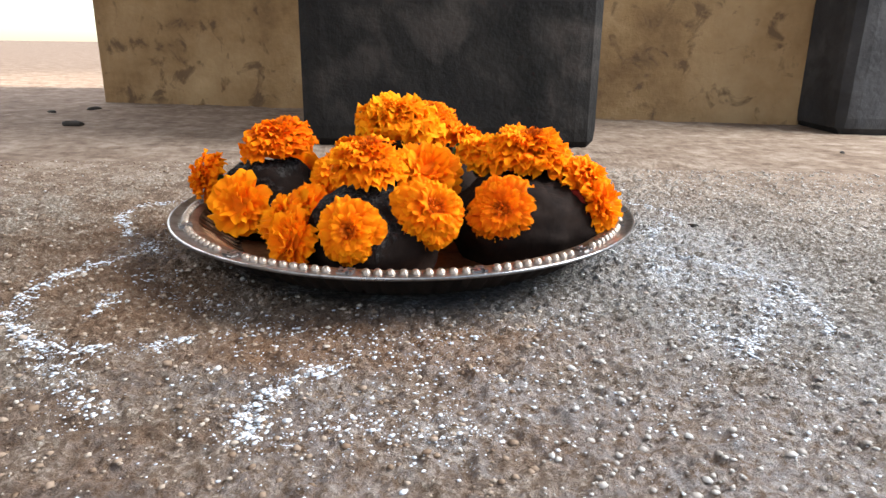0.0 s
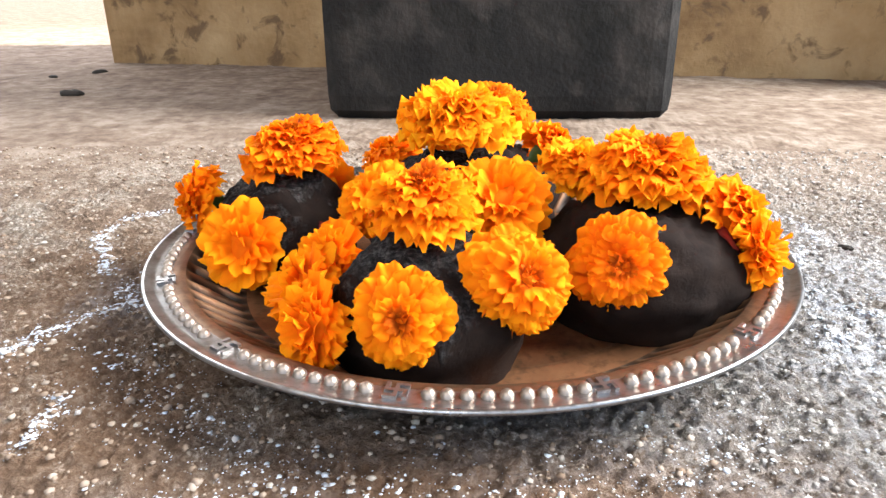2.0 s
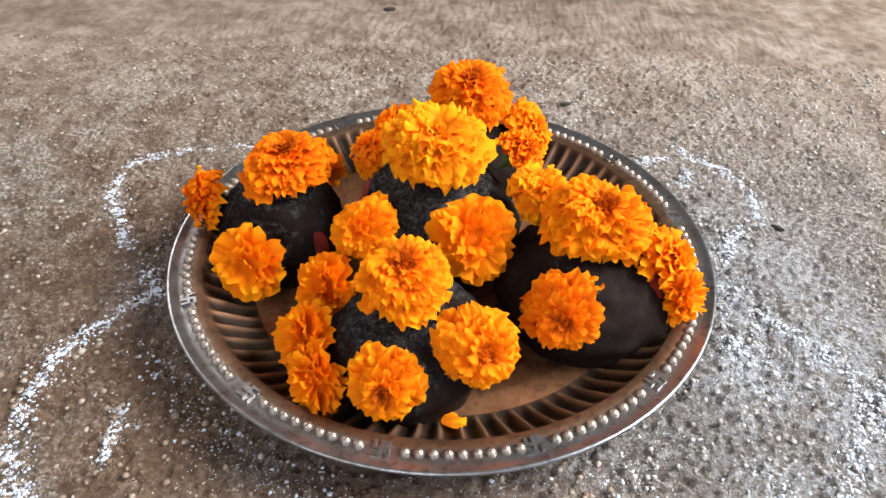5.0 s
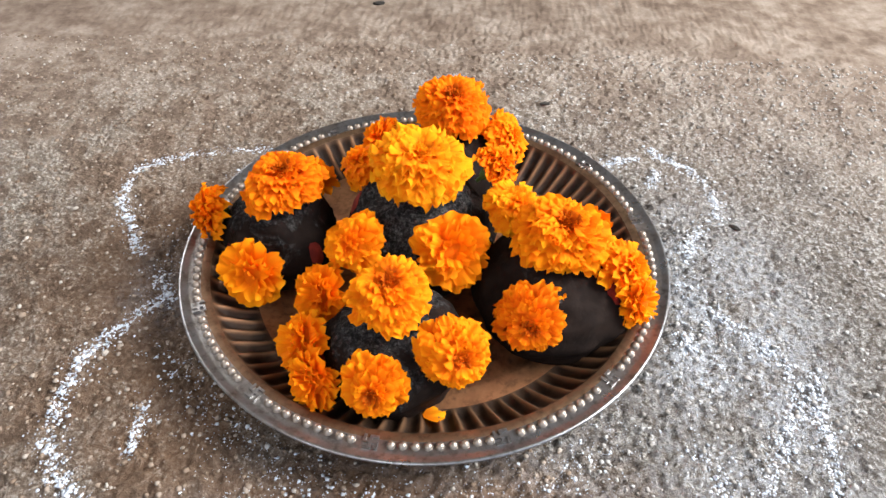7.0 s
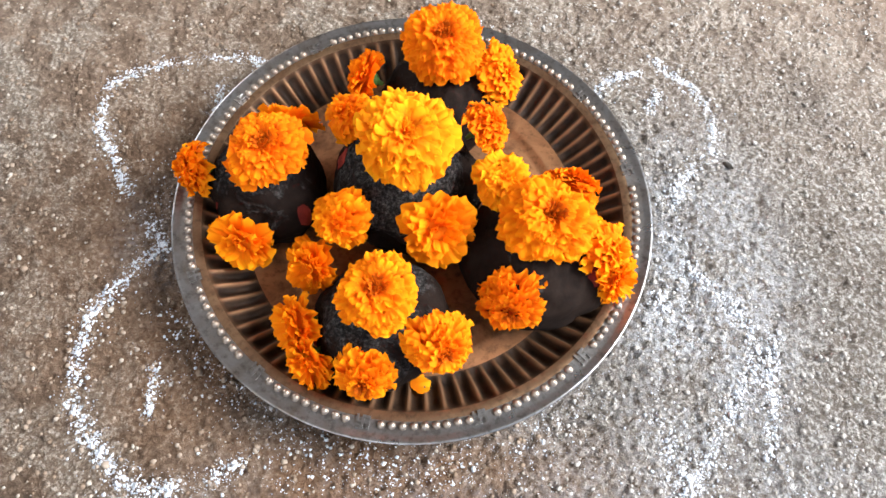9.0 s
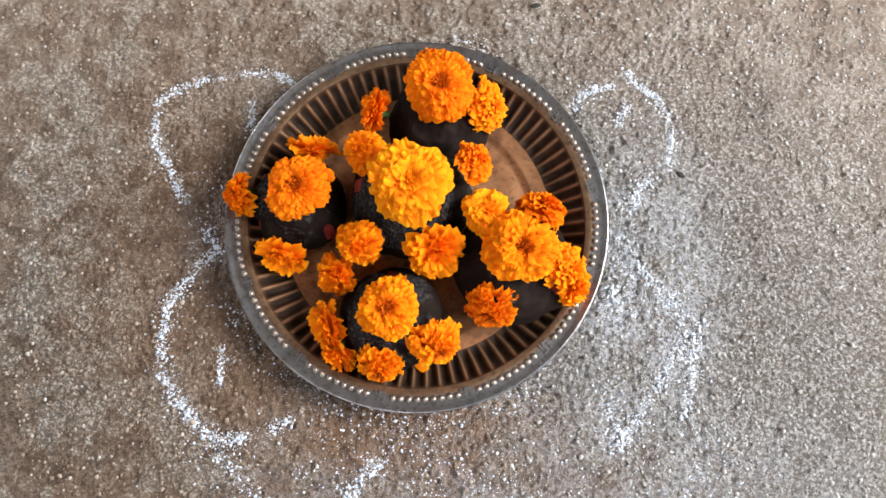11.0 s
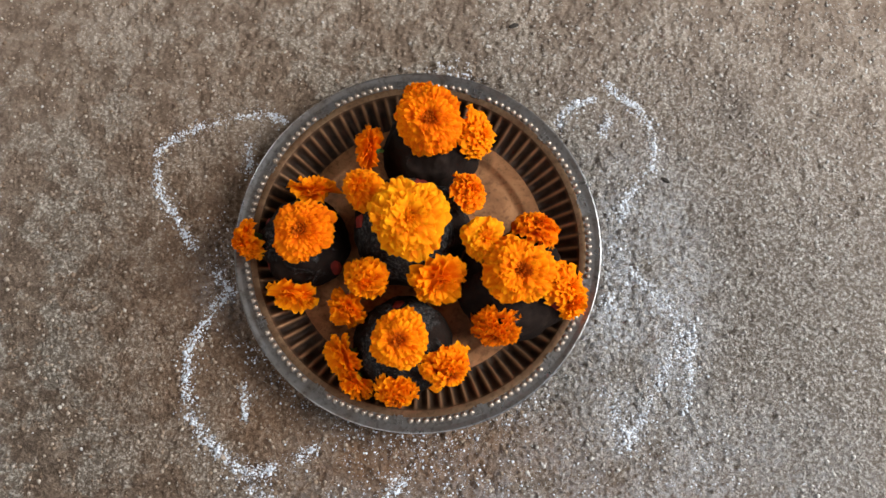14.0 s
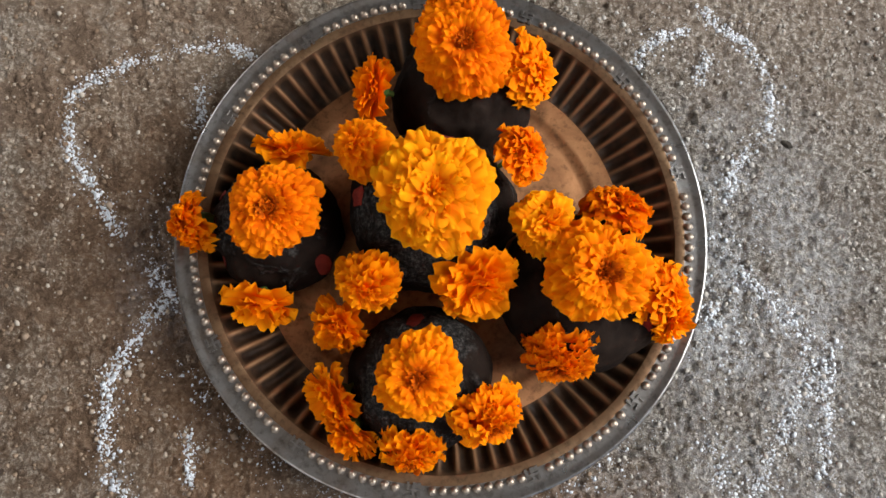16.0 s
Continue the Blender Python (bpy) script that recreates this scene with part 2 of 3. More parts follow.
GROUND = ground_material()
WALL = plain_rough("stained_limewash", [(0.3, (0.165, 0.094, 0.042)), (0.5, (0.31, 0.19, 0.088)), (0.75, (0.45, 0.30, 0.155))], 7, 0.9, 60, 0.5, 0.006,
                   (24, 0.55, 0.75, (0.10, 0.06, 0.034)))
BLOCK = plain_rough("sooty_stone", [(0.3, (0.006, 0.005, 0.0044)), (0.55, (0.015, 0.0125, 0.0105)), (0.8, (0.045, 0.036, 0.029))], 14, 0.85, 90, 0.4, 0.005, (9, 0.54, 0.6, (0.045, 0.036, 0.03)))
GREY_BLOCK = plain_rough("weathered_grey_stone", [(0.3, (0.024, 0.023, 0.023)), (0.55, (0.046, 0.044, 0.044)), (0.8, (0.085, 0.08, 0.078))], 14, 0.85, 90, 0.4, 0.005, (9, 0.54, 0.6, (0.02, 0.018, 0.016)))
CONCRETE = plain_rough("grey_concrete", [(0.3, (0.10, 0.092, 0.083)), (0.7, (0.20, 0.185, 0.168))], 5, 0.9, 70, 0.4, 0.005)
CRUSTED = clay_material("crusted_dark_clay", 0.54)
CLAY = clay_material("dark_clay", 0.575)
SMOOTH_CLAY = clay_material("smooth_dark_clay", 0.72)
KUMKUM = plain_rough("red_vermilion", [(0.35, (0.12, 0.012, 0.008)), (0.65, (0.24, 0.026, 0.014))], 120, 0.8, 500, 0.4, 0.001)
POWDER = plain_rough("white_powder", [(0.3, (0.55, 0.575, 0.62)), (0.7, (0.74, 0.765, 0.81))], 180, 0.95, 900, 0.5, 0.0008)
GRIT = grit_material("brown_grit", [(0.0, (0.17, 0.11, 0.072)), (0.5, (0.30, 0.22, 0.16)), (0.85, (0.42, 0.35, 0.28)), (1.0, (0.55, 0.50, 0.43))], (0.22, 0.155, 0.11))
PALE_GRIT = grit_material("dusty_grit", [(0.0, (0.27, 0.235, 0.20)), (0.5, (0.42, 0.385, 0.35)), (0.85, (0.50, 0.47, 0.43)), (1.0, (0.58, 0.56, 0.53))], (0.38, 0.34, 0.30))
CALYX = plain_rough("green_calyx", [(0.3, (0.035, 0.075, 0.015)), (0.7, (0.09, 0.16, 0.035))], 130, 0.6, 500, 0.3, 0.0008)
# near-black colour carries the shade below the plate's rim
UNDER_SHADE = plain_rough("shade_dark_copper", [(0.3, (0.010, 0.007, 0.005)), (0.7, (0.035, 0.022, 0.016))], 60, 0.6, 400, 0.3, 0.0008)
TWIG = plain_rough("dark_dry_bit", [(0.3, (0.02, 0.016, 0.013)), (0.7, (0.06, 0.05, 0.04))], 120, 0.8, 500, 0.4, 0.001)
GOLD = petal_material("golden_petals", (0.98, 0.365, 0.005), (1.0, 0.46, 0.010), (0.84, 0.155, 0.003))
ORANGE = petal_material("orange_petals", (0.97, 0.285, 0.003), (1.0, 0.37, 0.006), (0.82, 0.125, 0.002))
DEEP = petal_material("deep_orange_petals", (0.96, 0.24, 0.003), (0.99, 0.315, 0.005), (0.78, 0.10, 0.002))
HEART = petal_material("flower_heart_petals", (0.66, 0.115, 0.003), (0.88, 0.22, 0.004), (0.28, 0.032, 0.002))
RIM = metal_material("worn_tinned_rim", (0.38, 0.375, 0.375), (0.19, 0.158, 0.135), (0.06, 0.048, 0.04), 0.26)
FLUTE_COPPER = fluted_material()
BEADS = metal_material("bright_worn_tin", (0.41, 0.345, 0.285), (0.24, 0.17, 0.122), (0.08, 0.056, 0.042), 0.42)
BAND = metal_material("rubbed_copper_band", (0.27, 0.165, 0.095), (0.12, 0.062, 0.033), (0.045, 0.026, 0.016), 0.42)
COPPER = metal_material("tarnished_copper", (0.40, 0.195, 0.092), (0.18, 0.082, 0.038), (0.05, 0.024, 0.013), 0.50)


# ---- building blocks ----
def mesh_of(name, verts, faces, material, smooth=True):
    me = bpy.data.meshes.new(name)
    me.from_pydata([tuple(map(float, v)) for v in verts], [], [tuple(map(int, f)) for f in faces])
    me.materials.append(material)
    if smooth:
        me.polygons.foreach_set("use_smooth", [True] * len(me.polygons))
    me.update()
    return me


def child(name, me, parent, label=""):
    ob = new(name, me)
    ob.parent = parent
    if label:
        ob["label"] = label
    return ob


def part(name, bm, material, parent, label=""):
    me = bpy.data.meshes.new(name)
    bm.to_mesh(me)
    bm.free()
    me.materials.append(material)
    return child(name, me, parent, label)


def box_bm(x0, x1, y0, y1, z0, z1, bevel=0.0, cuts=0, rough=0.0, seed=0):
    bm = bmesh.new()
    bmesh.ops.create_cube(bm, size=1.0)
    bmesh.ops.scale(bm, vec=(x1 - x0, y1 - y0, z1 - z0), verts=bm.verts)
    bmesh.ops.translate(bm, vec=((x0 + x1) / 2, (y0 + y1) / 2, (z0 + z1) / 2), verts=bm.verts)
    if bevel:
        bmesh.ops.bevel(bm, geom=bm.edges[:], offset=bevel, segments=3, affect="EDGES", profile=0.6)
    if cuts:
        bmesh.ops.subdivide_edges(bm, edges=bm.edges[:], cuts=cuts, use_grid_fill=True)
    if rough:
        for v in bm.verts:
            p = Vector((v.co.x * 7 + seed, v.co.y * 7, v.co.z * 7))
            v.co += rough * Vector((noise.noise(p), noise.noise(p + Vector((9, 0, 0))), 0))
    return bm


# ---- the ground ----
rng = np.random.default_rng(5)
LATTICE = rng.random((256, 256))


def value_noise(x, y, freq, ox=0.0, oy=0.0):
    fx, fy = x * freq + ox + 1000.0, y * freq + oy + 1000.0
    ix, iy = np.floor(fx).astype(int), np.floor(fy).astype(int)
    u, v = fx - ix, fy - iy
    u, v = u * u * (3 - 2 * u), v * v * (3 - 2 * v)
    a, b = LATTICE[ix % 256, iy % 256], LATTICE[(ix + 1) % 256, iy % 256]
    c, d = LATTICE[ix % 256, (iy + 1) % 256], LATTICE[(ix + 1) % 256, (iy + 1) % 256]
    return (a * (1 - u) + b * u) * (1 - v) + (c * (1 - u) + d * u) * v - 0.5


def ground_height(x, y):
    """Rough packed earth: lumps of a few millimetres, flatter where it carries the plate."""
    x, y = np.asarray(x, float), np.asarray(y, float)
    fine_only = np.clip(1.3 - np.hypot(x, y) / 0.5, 0.15, 1.0)
    h = 0.0022 * value_noise(x, y, 22, 3.1, 7.7) + 0.0018 * value_noise(x, y, 75, 1.3, 4.2)
    n3, n4 = value_noise(x, y, 180, 8.8, 2.1), value_noise(x, y, 390, 5.5, 9.1)
    h = h + fine_only * (0.0026 * np.maximum(n3, -0.12) + 0.0042 * np.maximum(n4, -0.2))
    near = np.clip((np.hypot(x, y) - 0.098) / 0.02, 0, 1)
    far = np.clip(2.5 - np.hypot(x, y), 0.0, 1.0)
    return (h - 0.0008) * near * far - 0.0018 * (1 - near)


def axis_steps(lo, hi, step, reach, growth):
    inner = list(np.arange(lo, hi + step / 2, step))
    up, d = [inner[-1]], step
    while up[-1] < reach:
        d *= growth
        up.append(up[-1] + d)
    down, d = [inner[0]], step
    while down[-1] > -reach:
        d *= growth
        down.append(down[-1] - d)
    return np.array(down[:0:-1] + inner + up[1:])


def build_ground():
    xs = axis_steps(-0.40, 0.40, 0.00125, 60.0, 1.055)
    ys = axis_steps(-0.26, 0.28, 0.00125, 60.0, 1.055)
    gx, gy = np.meshgrid(xs, ys)
    co = np.stack([gx, gy, ground_height(gx, gy)], -1).reshape(-1, 3)
    nx, ny = len(xs), len(ys)
    i = (np.arange(ny - 1)[:, None] * nx + np.arange(nx - 1)[None, :]).reshape(-1)
    quads = np.stack([i, i + 1, i + 1 + nx, i + nx], -1)
    me = bpy.data.meshes.new("ground")
    me.vertices.add(len(co))
    me.vertices.foreach_set("co", co.reshape(-1))
    me.loops.add(quads.size)
    me.loops.foreach_set("vertex_index", quads.reshape(-1))
    me.polygons.add(len(quads))
    me.polygons.foreach_set("loop_start", np.arange(0, quads.size, 4))
    me.polygons.foreach_set("loop_total", np.full(len(quads), 4))
    me.polygons.foreach_set("use_smooth", np.ones(len(quads), bool))
    me.update(calc_edges=True)
    me.materials.append(GROUND)
    tagged(new("ground", me), "rough packed earth floor, brown with pale dusty patches", "ground", kind="structure")


build_ground()

# a lump: irregular low-poly stone, joined in great number
LUMP_V = np.array([(1, 0, 0), (-1, 0, 0), (0, 1, 0), (0, -1, 0), (0, 0, 1), (0, 0, -0.6), (0.62, 0.62, 0.45), (-0.6, 0.6, 0.5), (0.6, -0.62, 0.5), (-0.62, -0.6, 0.42)], float)
LUMP_F = [(4, 6, 7), (4, 7, 9), (4, 9, 8), (4, 8, 6), (6, 2, 7), (7, 1, 9), (9, 3, 8), (8, 0, 6), (0, 2, 6), (2, 1, 7), (1, 3, 9), (3, 0, 8), (5, 2, 0), (5, 1, 2), (5, 3, 1), (5, 0, 3)]


def scatter(name, label, category, material, xy, sizes, seed, flat=0.7, sink=0.25):
    r = np.random.default_rng(seed)
    n, m = len(xy), len(LUMP_V)
    v = LUMP_V[None] * (1 + 0.35 * (r.random((n, m, 1)) - 0.5)) + 0.22 * (r.random((n, m, 3)) - 0.5)
    a = r.random(n) * 6.283
    c, s = np.cos(a)[:, None], np.sin(a)[:, None]
    sx = sizes[:, None] * (0.75 + 0.5 * r.random((n, 1)))
    x, y, z = v[..., 0] * sx, v[..., 1] * sizes[:, None], v[..., 2] * sizes[:, None] * flat
    out = np.stack([x * c - y * s + xy[:, :1], x * s + y * c + xy[:, 1:], z + (ground_height(xy[:, 0], xy[:, 1]) + sizes * flat * (0.6 - sink))[:, None]], -1)
    f = np.array(LUMP_F)[None] + (np.arange(n) * m)[:, None, None]
    f = f.reshape(-1, 3)
    me = bpy.data.meshes.new(name)
    me.vertices.add(n * m)
    me.vertices.foreach_set("co", out.reshape(-1))
    me.loops.add(f.size)
    me.loops.foreach_set("vertex_index", f.reshape(-1))
    me.polygons.add(len(f))
    me.polygons.foreach_set("loop_start", np.arange(0, f.size, 3))
    me.polygons.foreach_set("loop_total", np.full(len(f), 3))
    me.update(calc_edges=True)
    me.materials.append(material)
    return tagged(new(name, me), label, category, kind="stuff")


def off_plate(xy):
    return xy[np.hypot(xy[:, 0], xy[:, 1]) > 0.105]


def grit_on_ground():
    r = np.random.default_rng(11)
    xy = off_plate(np.stack([r.uniform(-0.5, 0.5, 26000), r.uniform(-0.34, 0.28, 26000)], -1))
    sizes = 0.0005 + 0.0012 * r.random(len(xy)) ** 4
    pale = xy[:, 0] + 0.05 * value_noise(xy[:, 0], xy[:, 1], 12, 2.0) > 0.06
    scatter("grit", "fine brown grit strewn over the earth", "grit", GRIT, xy[~pale], sizes[~pale], 12)
    scatter("dusty_grit", "fine grit coated in pale dust", "grit", PALE_GRIT, xy[pale], sizes[pale], 15)
    xy = off_plate(np.stack([r.uniform(-0.5, 0.5, 170), r.uniform(-0.2, 0.3, 170)], -1))
    left = off_plate(np.stack([r.uniform(-0.5, -0.06, 700), r.uniform(-0.22, 0.28, 700)], -1))
    scatter("crumbs", "earth crumbs and pale pebbles lying loose on the floor", "gravel", GRIT, left, 0.0009 + 0.0014 * r.random(len(left)) ** 2, 14)
    scatter("gravel", "small pale pebbles lying on the earth", "gravel", PALE_GRIT, xy, 0.0009 + 0.0010 * r.random(len(xy)) ** 2, 13)


grit_on_ground()


# ---- powder drawing ----
def along(points, n, r):
    p = np.array(points)
    seg = np.hypot(*(p[1:] - p[:-1]).T)
    at = np.concatenate([[0], np.cumsum(seg)])
    d = r.random(n) * at[-1]
    return np.stack([np.interp(d, at, p[:, 0]), np.interp(d, at, p[:, 1])], -1), at[-1]


def powder_line(points, seed, spread=0.0019, density=7000, coarse=0.06):
    r = np.random.default_rng(seed)
    n = int(0.8 * density * sum(math.dist(a, b) for a, b in zip(points, points[1:])))
    xy, _ = along(points, n, r)
    keep = value_noise(xy[:, 0], xy[:, 1], 110, seed) > -0.24
    xy = xy[keep]
    wide = np.where(r.random((len(xy), 1)) < 0.12, 2.6, 1.0)
    xy = off_plate(xy + r.normal(0, spread, xy.shape) * wide)
    sizes = 0.00036 + 0.0008 * r.random(len(xy)) ** 2.5
    big = r.random(len(xy)) < coarse
    sizes[big] += 0.0009 * r.random(big.sum())
    n = int(5200 * sum(math.dist(a, b) for a, b in zip(points, points[1:])))
    dust, _ = along(points, n, r)
    dust = dust[value_noise(dust[:, 0], dust[:, 1], 90, seed + 2.0) > -0.3]
    dust = off_plate(dust + r.normal(0, spread * 1.9, dust.shape))
    xy = np.concatenate([xy, dust])
    sizes = np.concatenate([sizes, 0.00020 + 0.00016 * r.random(len(dust))])
    scatter("rangoli_line", "line of white rangoli powder sprinkled on the earth", "powder line", POWDER, xy, sizes, seed + 50, flat=0.32)


LEFT_UPPER = [(-0.109, 0.112), (-0.121, 0.118), (-0.141, 0.119), (-0.160, 0.116), (-0.184, 0.108), (-0.203, 0.099), (-0.2135, 0.089), (-0.214, 0.074), (-0.213, 0.059), (-0.204, 0.042), (-0.194, 0.030), (-0.189, 0.018), (-0.180, 0.006)]
LEFT_LOWER = [(-0.167, -0.008), (-0.154, -0.0215), (-0.149, -0.031), (-0.160, -0.038), (-0.167, -0.050), (-0.176, -0.064), (-0.1815, -0.073), (-0.182, -0.091), (-0.182, -0.104), (-0.178, -0.122), (-0.169, -0.137), (-0.157, -0.1495), (-0.1425, -0.162), (-0.1265, -0.1675), (-0.107, -0.163), (-0.094, -0.158), (-0.0816, -0.150)]
RIGHT_LOOP = [(0.1585, 0.139), (0.169, 0.130), (0.1835, 0.116), (0.192, 0.107), (0.1955, 0.089), (0.195, 0.071), (0.189, 0.056), (0.176, 0.046), (0.166, 0.036), (0.165, 0.021)]
RIGHT_LOWER = [(0.156, 0.000), (0.173, -0.028), (0.187, -0.041), (0.2014, -0.059), (0.202, -0.073), (0.198, -0.086), (0.1835, -0.109), (0.169, -0.130), (0.158, -0.150), (0.155, -0.157)]
powder_line(LEFT_UPPER, 21)
powder_line(LEFT_LOWER, 22, 0.0024, 9000, 0.06)
powder_line([(-0.139, 0.097), (-0.138, 0.086), (-0.138, 0.066)], 23, 0.002, 7000)
powder_line([(-0.139, -0.101), (-0.136, -0.116), (-0.136, -0.132)], 24, 0.0013, 6000)
powder_line([(0.119, 0.100), (0.121, 0.112), (0.133, 0.120), (0.1495, 0.126)], 25)
powder_line(RIGHT_LOOP, 26)
powder_line([(0.160, 0.108), (0.153, 0.0925)], 27, 0.0018, 7000)
powder_line(RIGHT_LOWER, 28, 0.0027, 6500)
powder_line([(0.213, -0.057), (0.211, -0.0765), (0.208, -0.0945), (0.205, -0.117), (0.200, -0.134)], 29, 0.0026, 5500)
powder_line([(0.1515, -0.039), (0.145, -0.0605)], 30, 0.002, 6000)
powder_line([(0.141, -0.114), (0.146, -0.1265), (0.1495, -0.1355), (0.155, -0.157)], 31, 0.003, 6000)
powder_line([(-0.032, -0.230), (-0.0387, -0.210), (-0.034, -0.196), (-0.0246, -0.185), (-0.009, -0.171)], 32, 0.0028, 9000, 0.12)

powder_line([(0.148 * math.cos(radians(a)), 0.148 * math.sin(radians(a))) for a in range(212, 322, 6)], 33, 0.006, 1600, 0.05)
powder_line([(-0.135, -0.175), (-0.118, -0.185), (-0.113, -0.194), (-0.098, -0.207), (-0.088, -0.214)], 34, 0.0036, 4200, 0.10)
powder_line([(-0.030, -0.230), (0.0035, -0.214), (0.0195, -0.217), (0.043, -0.209)], 35, 0.006, 2600, 0.14)


def powder_dust():
    r = np.random.default_rng(40)
    spots = [(0.160, -0.03, 0.018, 0.055, 900), (0.06, -0.18, 0.07, 0.03, 900), (-0.02, -0.175, 0.05, 0.02, 450), (0.20, -0.17, 0.05, 0.04, 700),
             (-0.135, -0.075, 0.012, 0.012, 120), (0.03, 0.15, 0.02, 0.006, 320), (-0.15, 0.01, 0.014, 0.02, 220), (-0.1, -0.2, 0.06, 0.03, 260), (0.03, -0.23, 0.06, 0.02, 420)]
    xy = np.concatenate([r.normal((cx, cy), (sx, sy), (n, 2)) for cx, cy, sx, sy, n in spots])
    xy = off_plate(xy)
    xy = xy[value_noise(xy[:, 0], xy[:, 1], 70, 3.3) > -0.1]
    sizes = 0.0003 + 0.0007 * r.random(len(xy)) ** 3
    big = r.random(len(xy)) < 0.03
    sizes[big] += 0.0010 * r.random(big.sum())
    scatter("rangoli_dust", "scattered white rangoli powder and crumbs", "powder", POWDER, xy, sizes, 41, flat=0.32)


powder_dust()


# ---- the porch ----
def structure(name, bm, material, label, category):
    me = bpy.data.meshes.new(name)
    bm.to_mesh(me)
    bm.free()
    me.materials.append(material)
    return tagged(new(name, me), label, category, kind="structure")


WALL_AT = pose(-0.703, 0.992, 0, 0, 0, -11.4)
wall = structure("wall_back", box_bm(0, 1.335, 0, 0.22, -0.02, 2.4, 0.012, 7, 0.006), WALL, "low cream limewashed wall with dark weather stains", "wall")
wall.matrix_world = WALL_AT


def stone_pillar(x0, x1, y0, y1, label, seed, material):
    bm = box_bm(x0, x1, y0, y1, -0.004, 2.4, 0.028, 6, 0.005, seed)
    me = bpy.data.meshes.new("stone_pillar")
    bm.to_mesh(me)
    bm.free()
    me.materials.append(material)
    return tagged(new("stone_pillar", me), label, "pillar", "stone pillars of the porch")


stone_pillar(-0.161, 0.205, 0.414, 0.70, "dark sooty stone pillar standing behind the plate", 3, BLOCK)
stone_pillar(0.60, 0.95, 0.60, 0.90, "dark grey stone pillar beside the cream wall", 8, GREY_BLOCK)
# ceiling and left wall are unseen additions; the ceiling blocks the sun
structure("ceiling", box_bm(-2.0, 1.9, -1.7, 2.6, 2.4, 2.55), CONCRETE, "unseen grey concrete ceiling, added to keep the sun off the plate", "ceiling")
structure("wall_left", box_bm(-2.0, -1.8, -1.7, 0.6, -0.02, 2.55), CONCRETE, "unseen plain grey side wall, added to close the left side", "wall")


# ---- the plate ----
RIM_R, RIM_Z, FLUTES = 0.140, 0.0249, 80


def plate_profile(hollow):
    """Inner surface from the middle outwards, then the edge and the underside."""
    d = -0.0042 * hollow
    return [(0.0, 0.0050), (0.083, 0.0048), (0.0865, 0.0045), (0.0885, 0.0058), (0.0915, 0.0061), (0.098, 0.0058), (0.1010, 0.0061),
            (0.1035, 0.0073 + 0.35 * d), (0.1065, 0.0095 + 0.75 * d), (0.1100, 0.0122 + d), (0.1145, 0.0158 + d), (0.1185, 0.0190 + d), (0.1210, 0.0208 + 0.8 * d),
            (0.1226, 0.0219 + 0.25 * d), (0.1236, 0.0227), (0.1262, 0.0236), (0.1285, 0.0235), (0.1345, 0.0235), (0.1365, 0.0238), (0.1385, 0.0247), (0.1396, 0.0249),
            (0.1402, 0.0243), (0.1400, 0.0233), (0.1375, 0.0222), (0.1290, 0.0217), (0.1255, 0.0208), (0.1190, 0.0163 + d), (0.1115, 0.0094 + 0.9 * d), (0.1060, 0.0042),
            (0.1020, 0.0022), (0.096, 0.0020), (0.0, 0.0022)]


def lathe(rows_at, segments, start, stop):
    verts, faces = [], []
    for k in range(segments):
        a = 2 * math.pi * k / segments
        verts += [(r * math.cos(a), r * math.sin(a), z) for r, z in rows_at(a)[start:stop]]
    n = stop - start
    for k in range(segments):
        for j in range(n - 1):
            b = ((k + 1) % segments) * n
            faces.append((k * n + j, k * n + j + 1, b + j + 1, b + j))
    return verts, faces


def flute_at(a):
    return plate_profile(abs(math.cos(FLUTES / 2 * a)) ** 1.25)


plate = tagged(new("plate"), "round copper-brown metal plate with fluted sides and beaded rim", "plate")
child("dish_floor", mesh_of("dish_floor", *lathe(flute_at, FLUTES * 4, 0, 7), COPPER), plate, "tarnished copper floor of the dish")
child("fluted_side", mesh_of("fluted_side", *lathe(flute_at, FLUTES * 10, 6, 15), FLUTE_COPPER), plate, "tarnished fluted side, hollow shade in the colour, rubbed copper ridges")
child("shoulder", mesh_of("shoulder", *lathe(flute_at, FLUTES * 4, 14, 17), BAND), plate, "rubbed copper band inside the beads")
child("rim", mesh_of("rim", *lathe(flute_at, FLUTES * 4, 16, 26), RIM), plate, "dull silvery brown worn rim")
child("underside", mesh_of("underside", *lathe(flute_at, FLUTES * 4, 25, 32), UNDER_SHADE), plate, "copper underside, coloured near-black for its shade")


def bead_mesh():
    verts, faces = [(0, 0, 1)], []
    rings, seg = 3, 8
    for i in range(1, rings + 1):
        t = i / rings * math.pi / 2
        verts += [(math.sin(t) * math.cos(6.2832 * k / seg), math.sin(t) * math.sin(6.2832 * k / seg), math.cos(t)) for k in range(seg)]
    for k in range(seg):
        faces.append((0, 1 + k, 1 + (k + 1) % seg))
        for i in range(rings - 1):
            a, b = 1 + i * seg, 1 + (i + 1) * seg
            faces.append((a + k, b + k, b + (k + 1) % seg, a + (k + 1) % seg))
    return mesh_of("bead", [(x * 0.0024, y * 0.0024, z * 0.0024) for x, y, z in verts], faces, BEADS)


